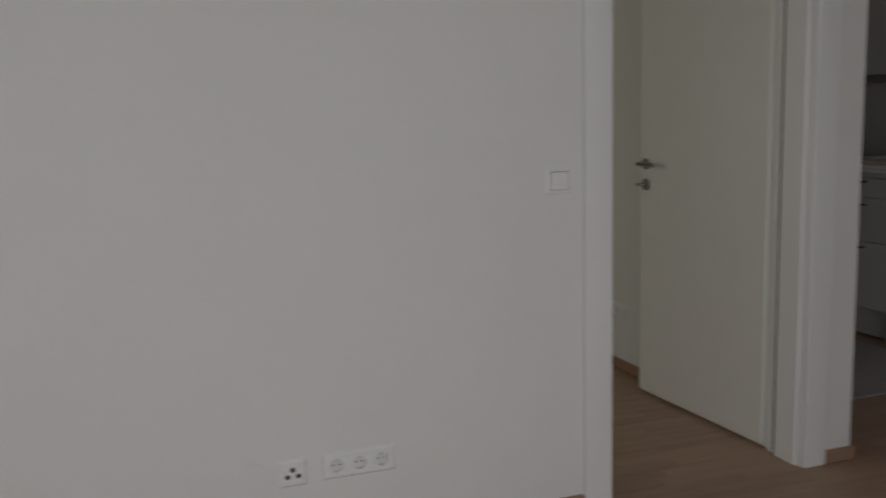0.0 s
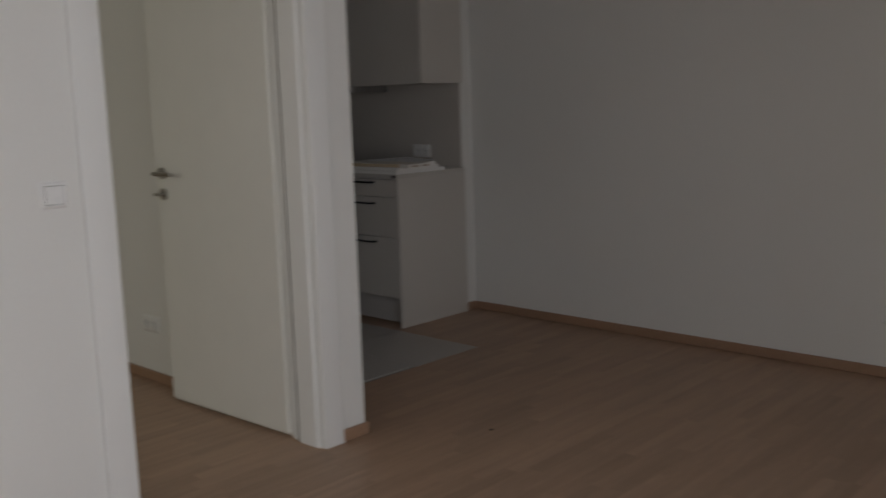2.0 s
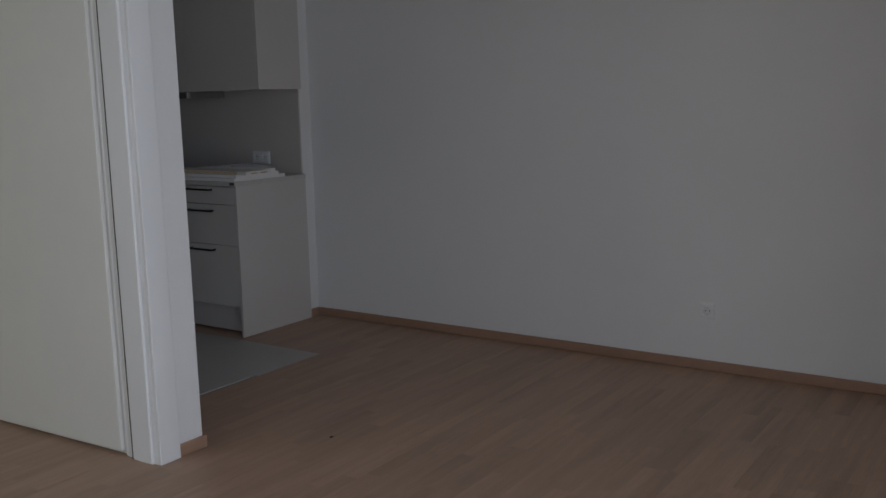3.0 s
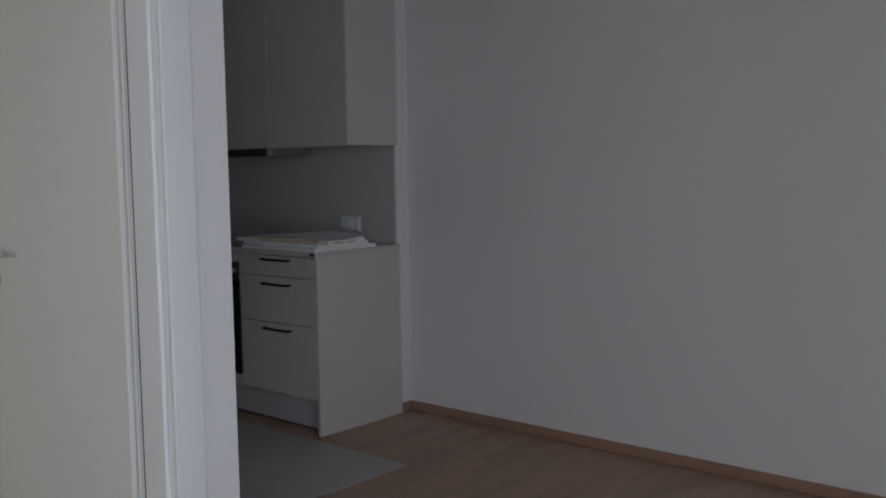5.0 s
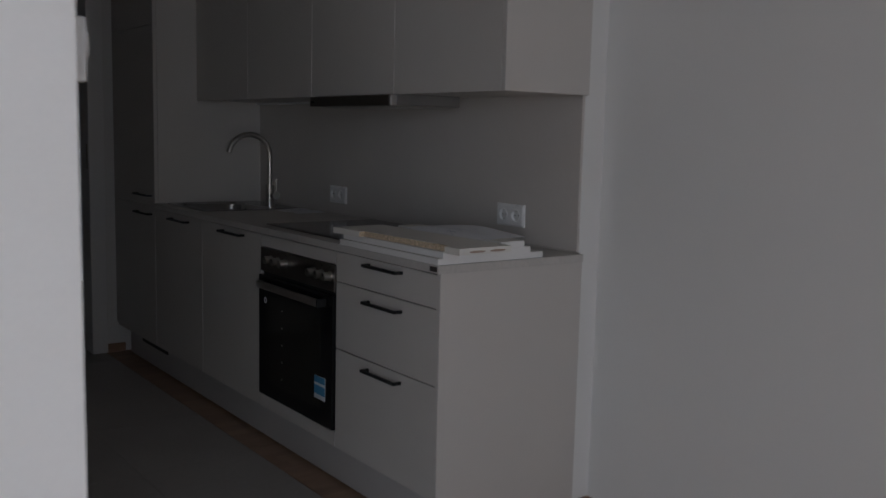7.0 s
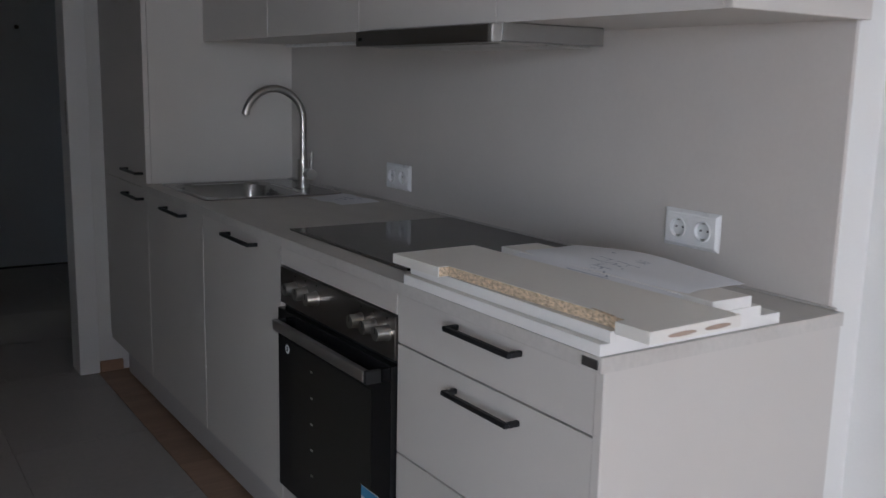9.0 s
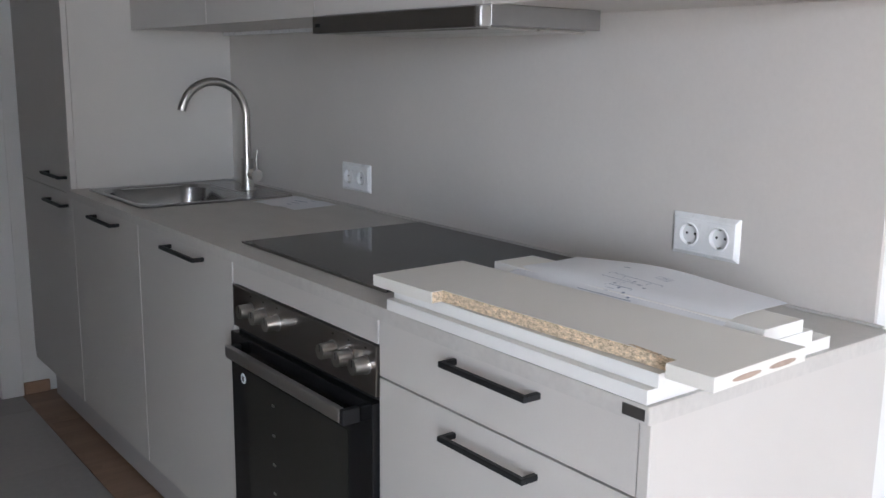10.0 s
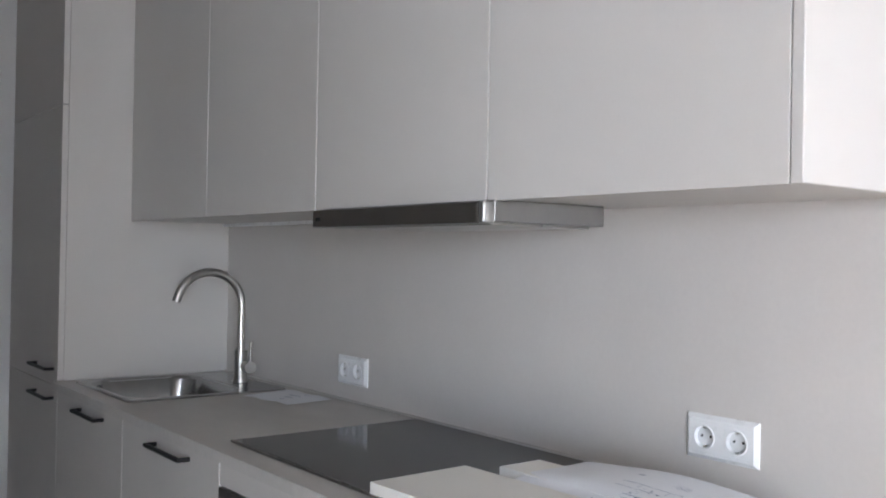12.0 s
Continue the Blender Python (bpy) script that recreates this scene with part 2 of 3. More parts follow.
def window(name, axis, a, b, z0, z1, at):
    """A white framed pane in an opening; axis is the direction that it runs along."""
    w = thing(name, ((a + b) / 2, at, z0) if axis == "x" else (at, (a + b) / 2, z0), "white framed window with one clear pane", "window", "", "structure")

    def put(u0, u1, d0, d1, v0, v1, bev=0.004):
        return cube(u0, u1, at + d0, at + d1, v0, v1, bev) if axis == "x" else cube(at + d0, at + d1, u0, u1, v0, v1, bev)
    f = 0.08
    for u0, u1, v0, v1 in ((a, a + f, z0, z1), (b - f, b, z0, z1), (a + f, b - f, z0, z0 + f), (a + f, b - f, z1 - f, z1)):
        part("window_frame", put(u0, u1, -0.035, 0.035, v0, v1), FRAME, w)
    g = part("pane", put(a + f, b - f, -0.006, 0.006, z0 + f, z1 - f, 0), GLASS, w)
    g.visible_shadow = False


for i, (a, b) in enumerate(WINS):
    window("window_%d" % (i + 1), "x", a, b, 0.15, 2.3, SOUTH - 0.30)
window("window_3", "y", 0.25, 1.55, 0.8, 2.1, WEST - 0.12)

# skirting boards
SK, ST = 0.050, 0.014


def skirting(x0, x1, y0, y1):
    solid("baseboard", cube(x0, x1, y0, y1, 0.0005, SK, 0.003), TRIM, "low oak skirting board along the wall's foot", "baseboard", "structure")


skirting(EAST - ST, EAST, SOUTH, -ST - 0.001)
skirting(0.004, EAST, -ST, -0.0005)
skirting(DR + 0.098, WE1 + ST, DY0 - ST, DY0)
skirting(WE1, WE1 + ST, DY0 + 0.001, END)
skirting(WEST, DL - 0.099, DY0 - ST, DY0)
skirting(WE0 - ST, WE0, DY1 + 0.08, 3.4)
skirting(HR + 0.087, -0.52, END - ST, END)
skirting(WEST, WE0 - ST, 3.4 - ST, 3.4)


def door_frame(name, x0, x1, y0, y1, h, face, label, cl=0.098, cr=0.096):
    """Jambs, head and the flat casings of a doorway in a wall along x."""
    d = thing(name, ((x0 + x1) / 2, (y0 + y1) / 2, 0), label, "door frame", "", "structure")
    part("jamb", cube(x0 - 0.018, x0, y0 - 0.002, y1 + 0.002, 0, h), FRAME, d)
    part("jamb", cube(x1, x1 + 0.018, y0 - 0.002, y1 + 0.002, 0, h), FRAME, d)
    part("head", cube(x0 - 0.018, x1 + 0.018, y0 - 0.002, y1 + 0.002, h, h + 0.018), FRAME, d)
    for ya, yb in ((y0 - 0.019, y0 - 0.003), (y1 + 0.003, y1 + 0.014)):
        part("casing", cube(x0 - cl, x0 + 0.001, ya, yb, 0, h - 0.001, 0.0052, 3), FRAME, d, smooth=True)
        part("casing", cube(x1 - 0.001, x1 + cr, ya, yb, 0, h - 0.001, 0.0052, 3), FRAME, d, smooth=True)
        part("casing", cube(x0 - cl, x1 + cr, ya, yb, h, h + 0.075, 0.005, 3), FRAME, d, smooth=True)
    return d


d1 = door_frame("door_frame_bedroom", DL, DR, DY0, DY1, DH, -1, "white lacquered frame round the bedroom doorway")
part("door_stop", cube(DR - 0.014, DR - 0.0005, DY0 + 0.02, DY1 - 0.045, 0, DH - 0.002, 0.003), FRAME, d1)
part("door_stop", cube(DL + 0.0005, DL + 0.014, DY0 + 0.02, DY1 - 0.045, 0, DH - 0.002, 0.003), FRAME, d1)
part("seal", cube(DR - 0.010, DR - 0.0005, DY1 - 0.044, DY1 - 0.036, 0, DH - 0.002), DARK, d1, "dark rubber seal")
hall_frame = door_frame("door_frame_hall", HL, HR, END, END + 0.12, DH, -1, "white lacquered frame round the hall doorway", 0.085, 0.085)


part("strike_plate", cube(HR - 0.0022, HR - 0.0003, END + 0.006, END + 0.028, 1.06, 1.20, 0.0006), CHROME, hall_frame, "satin metal strike plate")


def lever_set(d, x, y, z, face, along):
    """Lever handle on a round rose, and a thumb-turn below it, on a face towards -x."""
    r = part("rose", rod((x, y, z), (x - 0.009, y, z), 0.026, 28), CHROME, d, "satin nickel rose", True)
    bm = rod((x - 0.009, y, z), (x - 0.05, y, z), 0.009, 16)
    rod((x - 0.044, y - 0.008 * along, z), (x - 0.044, y + 0.125 * along, z), 0.0095, 16, None, bm)
    part("lever", bm, CHROME, d, "satin nickel lever", True)
    part("rose", rod((x, y, z - 0.092), (x - 0.009, y, z - 0.092), 0.026, 28), CHROME, d, "", True)
    bm = rod((x - 0.009, y, z - 0.092), (x - 0.03, y, z - 0.092), 0.006, 12)
    box(bm, x - 0.045, x - 0.028, y - 0.006, y + 0.02, z - 0.098, z - 0.086, 0.003)
    part("thumb_turn", bm, CHROME, d, "", True)


# open bedroom door leaf, hinged on the frame's right jamb, standing into the bedroom
leaf = thing("door_1", (-2.140, -0.983, 0.004), "cream white flush door leaf standing wide open", "door", "", "structure")
part("leaf", cube(-2.140, -2.100, -0.983, -0.140, 0.004, 2.01, 0.003, 2), LEAF, leaf)
part("rebate", cube(-2.158, -2.1405, -0.970, -0.152, 0.018, 2.0, 0.002), LEAF, leaf)
lever_set(leaf, -2.158, -0.203, 1.056, -1, -1)
leaf.rotation_euler = (0, 0, radians(2.4))

# entry door at the end of the hall
entry = thing("door_2", (-0.5, HALL, 0), "closed blue-grey flat entry door with peephole", "door", "", "structure")
part("leaf", cube(-0.95, -0.05, HALL + 0.01, HALL + 0.06, 0.012, 2.05, 0.003), ENTRY, entry)
for x0, x1, z0, z1 in ((-0.99, -0.952, 0, 2.09), (-0.048, -0.01, 0, 2.09), (-0.952, -0.048, 2.052, 2.09)):
    part("steel_frame", cube(x0, x1, HALL - 0.02, HALL + 0.09, z0, z1, 0.003), ENTRY, entry)
part("threshold", cube(-0.95, -0.05, HALL - 0.005, HALL + 0.06, 0.0005, 0.010), BLACK, entry, "black threshold strip")
part("backplate", cube(-0.885, -0.845, HALL + 0.002, HALL + 0.01, 0.93, 1.17, 0.003), CHROME, entry)
bm = rod((-0.865, HALL + 0.002, 1.09), (-0.865, HALL - 0.045, 1.09), 0.009)
rod((-0.875, HALL - 0.042, 1.09), (-0.735, HALL - 0.042, 1.09), 0.009, 16, None, bm)
part("lever", bm, CHROME, entry, "satin metal lever", True)
part("lock_cylinder", rod((-0.865, HALL + 0.002, 1.0), (-0.865, HALL - 0.012, 1.0), 0.012), CHROME, entry, "", True)
part("peephole", rod((-0.485, HALL + 0.01, 1.60), (-0.485, HALL + 0.002, 1.60), 0.014), BLACK, entry, "", True)
part("door_closer", cube(-0.42, -0.16, HALL - 0.05, HALL + 0.01, 1.96, 2.02, 0.006), BLACK, entry, "dark door closer box")

# ---- wiring plates ----


def socket(x, y, z, gangs, facing, label, style="schuko"):
    """A white plate with round inserts. facing: -x ('x') or -y ('y'); (x, y, z) is the middle of its back."""
    s = thing("wall_socket" if style == "schuko" else "cable_outlet" if style == "tv" else "light_switch", (x, y, z), label, "socket" if style != "switch" else "switch")
    w = 0.0812 + 0.0715 * (gangs - 1)

    def put(bm):
        bmesh.ops.rotate(bm, verts=bm.verts[:], cent=(0, 0, 0), matrix=Matrix.Rotation(radians(-90 if facing == "x" else 0), 3, "Z"))
        bmesh.ops.translate(bm, verts=bm.verts[:], vec=(x, y, z))
        return bm
    # drawn facing -y round the origin
    bm = bmesh.new()
    rim = []
    for inset, yy in ((0, 0), (0, -0.003), (0.0075, -0.0090)):
        rim.append([bm.verts.new((sx * (w / 2 - inset), yy, sz * (0.0406 - inset))) for sx, sz in ((-1, -1), (1, -1), (1, 1), (-1, 1))])
    for a, c in zip(rim, rim[1:]):
        for k in range(4):
            bm.faces.new((a[k], a[(k + 1) % 4], c[(k + 1) % 4], c[k]))
    if style != "schuko":
        bm.faces.new(rim[-1])
    bmesh.ops.recalc_face_normals(bm, faces=bm.faces[:])
    part("frame", put(bm), PLASTIC, s)
    pitch = (w - 0.015) / gangs
    for g in range(gangs):
        c = (g - (gangs - 1) / 2) * (pitch if style == "schuko" else 0.0715)
        if style == "switch":
            part("rocker", put(cube(c - 0.0275, c + 0.0275, -0.0135, -0.008, -0.0275, 0.0275, 0.002, 2)), PLASTIC, s)
            part("seam", put(cube(c - 0.0285, c + 0.0285, -0.0096, -0.0085, -0.0287, 0.0287)), DARK, s)
            continue
        if style == "tv":
            part("insert", put(cube(c - 0.0275, c + 0.0275, -0.0100, -0.008, -0.0275, 0.0275, 0.0006, 1)), PLASTIC, s)
            for dx, dz in ((0, 0.012), (-0.016, -0.008), (0.016, -0.008)):
                part("port", put(rod((c + dx, -0.0098, dz), (c + dx, -0.0105, dz), 0.0075)), DARK, s, "dark aerial port", True)
            continue
        # square cover that runs into a round lip and a recessed well
        bm = bmesh.new()
        n, hx, hz = 32, pitch / 2, 0.0331
        turns = [2 * math.pi * k / n for k in range(n)]
        square = []
        for a in turns:
            f = 1 / max(abs(math.cos(a)), abs(math.sin(a)))
            square.append((f * math.cos(a), f * math.sin(a)))
        loops = [[(c + hx * u, -0.0090, hz * v) for u, v in square]]
        for rad, yy in ((0.0232, -0.0092), (0.0222, -0.0112), (0.0208, -0.0114), (0.0198, -0.0104), (0.0192, -0.0022)):
            loops.append([(c + rad * math.cos(a), yy, rad * math.sin(a)) for a in turns])
        rings = [[bm.verts.new(p) for p in lp] for lp in loops]
        for a, b in zip(rings, rings[1:]):
            for k in range(n):
                bm.faces.new((a[k], a[(k + 1) % n], b[(k + 1) % n], b[k]))
        bmesh.ops.recalc_face_normals(bm, faces=bm.faces[:])
        part("cover", put(bm), PLASTIC, s, "", True)
        part("well", put(rod((c, -0.0008, 0), (c, -0.0024, 0), 0.0192, 32)), SHADE, s)
        for dx in (-0.0095, 0.0095):
            part("pin_hole", put(rod((c + dx, -0.0022, 0.001), (c + dx, -0.0028, 0.001), 0.0026, 12)), DARK, s)
        for dz in (-0.0172, 0.0172):
            part("earth_clip", put(cube(c - 0.002, c + 0.002, -0.0100, -0.0023, dz - 0.0012, dz + 0.0012)), CHROME, s)
        for dz in (-0.0285, 0.0285):
            part("seam", put(cube(c - 0.027, c + 0.027, -0.0093, -0.0088, dz - 0.0004, dz + 0.0004)), SHADE, s)
    return s


# the socket plastic again, darker, with the shade of wells and seams painted in
SHADE = material("shaded_socket_plastic", (0.74, 0.74, 0.74), 0.35, vary=0.01, bump=0.0)
socket(-0.0005 - 0.004, 0.340, 1.020, 2, "x", "white double socket on the greige splashback")
socket(-0.0005 - 0.004, 1.588, 1.010, 2, "x", "white double socket on the splashback near the sink")
socket(EAST, -2.558, 0.298, 1, "x", "white single socket low on a bare wall")
socket(-3.788, DY0, 0.280, 3, "y", "white triple socket low on the wall")
socket(-3.989, DY0, 0.276, 1, "y", "white single plate with three aerial ports", "tv")
socket(-3.118, DY0, 1.090, 1, "y", "white single light switch beside the doorway", "switch")
socket(WE0, 0.212, 0.290, 2, "x", "white double socket low on the bedroom wall")
# room thermostat on the end of the kitchen's west wall
th = thing("room_thermostat", (WE1, -1.085, 1.36), "small white box-shaped room thermostat on the wall", "thermostat")
part("back_plate", cube(WE1 + 0.0005, WE1 + 0.008, -1.124, -1.046, 1.356, 1.434, 0.002, 2), PLASTIC, th)
part("cover", cube(WE1 + 0.008, WE1 + 0.027, -1.122, -1.048, 1.358, 1.432, 0.004, 3), PLASTIC, th, "", True)
part("dial", rod((WE1 + 0.027, -1.085, 1.402), (WE1 + 0.034, -1.085, 1.402), 0.021, 28, 0.019), PLASTIC, th, "round setting dial", True)
# painted round blanking cap beside the aerial plate
solid("blanking_cap", rod((-4.104, DY0, 0.278), (-4.104, DY0 - 0.004, 0.278), 0.042, 40), WALL, "round wall-coloured blanking cap on the wall", "cover", smooth=True)

# ---- kitchen ----
XF, XB = -0.585, -0.566           # fronts
Y0, Y1, Y2, Y3, Y4, Y5 = -0.008, 0.595, 1.203, 1.82, 2.44, 3.07
ZP, ZF, ZC, ZT = 0.178, 0.890, 0.895, 0.92
GAP = 0.0018


def front(parent, name, y0, y1, z0, z1, x=XF):
    return part(name, cube(x, x + 0.018, y0 + GAP, y1 - GAP, z0 + GAP, z1 - GAP, 0.0012, 2), FRONT, parent)


def bar_handle(parent, y0, y1, z, x=XF):
    """A flat black bow handle: bar and two returning feet."""
    bm = cube(x - 0.032, x - 0.022, y0, y1, z - 0.005, z + 0.005, 0.0015)
    for a, b in ((y0, y0 + 0.010), (y1 - 0.010, y1)):
        box(bm, x - 0.0225, x + 0.001, a, b, z - 0.005, z + 0.005, 0.0012)
    part("handle", bm, BLACK, parent, "matt black bow handle")


def carcass(parent, y0, y1, z0, z1, x0=XB, x1=-0.008):
    t = 0.016
    bm = cube(x0 + 0.001, x1, y0 + 0.0005, y0 + t, z0, z1)
    box(bm, x0 + 0.001, x1, y1 - t, y1 - 0.0005, z0, z1)
    box(bm, x0 + 0.001, x1, y0 + t, y1 - t, z0, z0 + t)
    box(bm, x0 + 0.001, x1, y0 + t, y1 - t, z1 - t, z1)
    box(bm, x1 - 0.008, x1, y0 + t, y1 - t, z0 + t, z1 - t)
    part("body", bm, CARCASS, parent)


# end panel
ep = thing("end_panel", (-0.3, -0.018, 0.001), "warm grey side panel closing the base units", "panel")
part("board", cube(XF, -0.001, -0.027, -0.0085, 0.001, ZC - 0.0005, 0.001), FRONT, ep)
part("edge_band", cube(XF - 0.002, XF - 0.0002, -0.0268, -0.0087, 0.0015, ZC - 0.001, 0.0004), FRONT, ep)

# drawer unit
c = thing("drawer_unit", (-0.3, (Y0 + Y1) / 2, ZP), "warm grey base unit with three drawers", "cabinet", "kitchen units")
carcass(c, Y0, Y1, ZP, ZC - 0.002)
for z0, z1, hz in ((0.783, ZF, 0.869), (0.543, 0.783, 0.744), (ZP, 0.543, 0.512)):
    d = front(c, "drawer_front", Y0, Y1, z0, z1)
    bar_handle(d, 0.176, 0.380, hz)

# oven housing and oven
c = thing("oven_housing", (-0.3, (Y1 + Y2) / 2, ZP), "warm grey base unit that holds the oven", "cabinet", "kitchen units")
t = 0.016
bm = cube(XB, -0.008, Y1 + 0.0005, Y1 + t, ZP, ZC - 0.002)
box(bm, XB, -0.008, Y2 - t, Y2 - 0.0005, ZP, ZC - 0.002)
box(bm, XB, -0.008, Y1 + t, Y2 - t, ZP, 0.225)
box(bm, -0.016, -0.008, Y1 + t, Y2 - t, 0.225, ZC - 0.002)
part("body", bm, CARCASS, c)
front(c, "top_filler", Y1 + 0.002, Y2 - 0.002, 0.840, ZF)
front(c, "bottom_filler", Y1, Y2, ZP, 0.236)
oy0, oy1 = Y1 + 0.004, Y2 - 0.006
ov = thing("oven", (-0.3, (oy0 + oy1) / 2, 0.239), "black glass built-in oven with steel control panel", "oven")
part("body", cube(XB + 0.012, -0.04, oy0 + 0.014, oy1 - 0.014, 0.239, 0.835), DARK, ov)
part("control_panel", cube(XF - 0.004, XB + 0.012, oy0, oy1, 0.742, 0.838, 0.002, 2), DARKREFLECT, ov, "brushed steel control panel")
dr = part("oven_door", cube(XF - 0.012, XB + 0.011, oy0, oy1, 0.239, 0.730, 0.003, 2), OVENGLASS, ov, "black glass oven door")
# dark strip in place of the shade between door and control panel
part("door_gap_shade", cube(XF + 0.008, XB + 0.011, oy0 + 0.004, oy1 - 0.004, 0.731, 0.741), DARK, ov)
part("window", cube(XF - 0.0132, XF - 0.0115, oy0 + 0.085, oy1 - 0.085, 0.300, 0.655, 0.0005), OVENPANE, dr, "dark grey see-through window")
for i in range(5):
    z = 0.335 + i * 0.068
    part("rack_stud", cube(XF - 0.0138, XF - 0.0131, oy1 - 0.215, oy1 - 0.203, z, z + 0.005), CHROME, dr)
hd = part("oven_handle", cube(XF - 0.050, XF - 0.036, oy0 + 0.054, oy1 - 0.050, 0.685, 0.713, 0.004, 3), STEEL, ov, "flat steel bar handle", True)
part("handle_end", cube(XF - 0.050, XF - 0.0125, oy0 + 0.040, oy0 + 0.0538, 0.684, 0.714, 0.003, 2), BLACK, hd, "black plastic handle bracket")
part("handle_end", cube(XF - 0.036, XF - 0.0125, oy1 - 0.060, oy1 - 0.044, 0.686, 0.710, 0.003, 2), BLACK, hd)
for cy in (0.633, 0.691, 0.749, 0.979, 1.041, 1.103):
    z = 0.796
    k = part("knob", rod((XF - 0.004, cy, z), (XF - 0.034, cy, z), 0.0165, 32, 0.0150), CHROME, ov, "round steel knob", True)
    part("skirt", rod((XF - 0.0041, cy, z), (XF - 0.0065, cy, z), 0.0185, 32), STEEL, k, "", True)
    part("pointer", cube(XF - 0.0348, XF - 0.0338, cy - 0.001, cy + 0.001, z, z + 0.014), DARK, k)
    part("print_mark", cube(XF - 0.0046, XF - 0.0039, cy - 0.003, cy + 0.003, z + 0.030, z + 0.033), DARK, ov)
part("sticker", cube(XF - 0.0136, XF - 0.0119, 0.645, 0.725, 0.335, 0.420), WHITESTICK, dr, "white and blue energy sticker")
part("sticker_band", cube(XF - 0.0141, XF - 0.0137, 0.646, 0.724, 0.352, 0.385), BLUE, dr, "blue band")
part("sticker_band", cube(XF - 0.0141, XF - 0.0137, 0.646, 0.724, 0.395, 0.419), BLUE, dr)
part("sticker_mark", cube(XF - 0.0134, XF - 0.0129, 1.131, 1.139, 0.624, 0.636), DARK, dr)
part("round_sticker", rod((XF - 0.0119, 1.135, 0.630), (XF - 0.0130, 1.135, 0.630), 0.012, 24), WHITESTICK, dr)

# dishwasher-width unit, sink unit
c = thing("base_cabinet", (-0.3, (Y2 + Y3) / 2, ZP), "warm grey base unit with one tall door", "cabinet", "kitchen units")
carcass(c, Y2, Y3, ZP, ZC - 0.002)
bar_handle(front(c, "door", Y2, Y3, ZP, ZF), 1.362, 1.580, 0.866)
c = thing("sink_cabinet", (-0.3, (Y3 + Y4) / 2, ZP), "warm grey base unit under the sink", "cabinet", "kitchen units")
t = 0.016
bm = cube(XB + 0.001, -0.008, Y3 + 0.0005, Y3 + t, ZP, ZC - 0.002)
box(bm, XB + 0.001, -0.008, Y4 - t, Y4 - 0.0005, ZP, ZC - 0.002)
box(bm, XB + 0.001, -0.008, Y3 + t, Y4 - t, ZP, ZP + t)
part("body", bm, CARCASS, c)
bar_handle(front(c, "door", Y3, Y4, ZP, ZF), 1.975, 2.193, 0.864)

# tall unit
c = thing("tall_cabinet", (-0.3, (Y4 + Y5) / 2, ZP), "full-height warm grey cupboard with three doors", "cabinet", "kitchen units")
part("side_panel", cube(XB - 0.0005, -0.001, Y4 + 0.0005, Y4 + 0.018, ZP, 2.38, 0.0015), FRONT, c)
carcass(c, Y4 + 0.019, Y5, ZP, 2.38)
for z0, z1, hz in ((ZP, 0.902, 0.860), (0.902, 1.812, 0.955), (1.812, 2.378, None)):
    d = front(c, "door", Y4 + 0.0005, Y5, z0, z1)
    if hz:
        bar_handle(d, 2.48, 2.70, hz)
solid("plinth", cube(-0.516, -0.500, -0.008, Y5, 0.012, ZP - 0.002, 0.001), PLINTH, "grey plinth board under the base units", "plinth")
solid("plinth_vent", cube(-0.5195, -0.5165, 2.46, 2.86, 0.115, 0.150, 0.001), BLACK, "narrow black ventilation grille in the plinth", "vent")
solid("filler_strip", cube(XF + 0.02, XF + 0.036, Y5 + 0.0005, END - 0.001, ZP, 2.38), FRONT, "narrow filler strip beside the tall cupboard", "panel")

# worktop with a cut-out for the sink bowl
SX0, SX1, SY0, SY1 = -0.547, -0.048, 1.892, 2.392
BX0, BX1, BY0, BY1 = -0.520, -0.160, 1.935, 2.362
WX0, WX1, WY0, WY1 = -0.600, -0.0055, -0.033, Y4
bm = bmesh.new()
gx, gy = (WX0, BX0, BX1, WX1), (WY0, BY0, BY1, WY1)
top_v = [[bm.verts.new((x, y, ZT)) for y in gy] for x in gx]
low_v = [[bm.verts.new((x, y, ZC)) for y in gy] for x in gx]
for i in range(3):
    for k in range(3):
        if (i, k) != (1, 1):
            for g in (top_v, low_v):
                bm.faces.new((g[i][k], g[i + 1][k], g[i + 1][k + 1], g[i][k + 1]))
for e in [e for e in bm.edges if e.is_boundary and e.verts[0].co.z > ZT - 0.001]:
    a, c = [next((i, k) for i in range(4) for k in range(4) if top_v[i][k] == v) for v in e.verts]
    bm.faces.new((top_v[a[0]][a[1]], top_v[c[0]][c[1]], low_v[c[0]][c[1]], low_v[a[0]][a[1]]))
bmesh.ops.recalc_face_normals(bm, faces=bm.faces[:])
worktop = solid("worktop", bm, WORKTOP, "light grey stone-look laminate worktop", "worktop")
part("edge_band", cube(WX0 - 0.0012, WX0 - 0.0001, WY0, WY1 - 0.001, ZC + 0.0003, ZT - 0.0003), WORKTOP, worktop)
part("edge_band", cube(WX0, WX1, WY0 - 0.0012, WY0 - 0.0001, ZC + 0.0003, ZT - 0.0003), WORKTOP, worktop)
solid("maker_plate", cube(WX0 - 0.0028, WX0 - 0.0013, -0.028, 0.008, ZC + 0.005, ZT - 0.005), PLATE, "small dark name plate on the worktop's edge", "plate")
solid("splashback", cube(-0.0045, 0.0055, -0.001, Y4, ZT + 0.0008, 1.46), SPLASH, "greige laminate splashback panel behind the worktop", "splashback", "structure")
solid("sealing_strip", cube(-0.012, -0.0047, -0.020, Y4 - 0.001, ZT + 0.0006, ZT + 0.005, 0.001), WORKTOP, "thin grey sealing strip along the worktop's back", "trim")

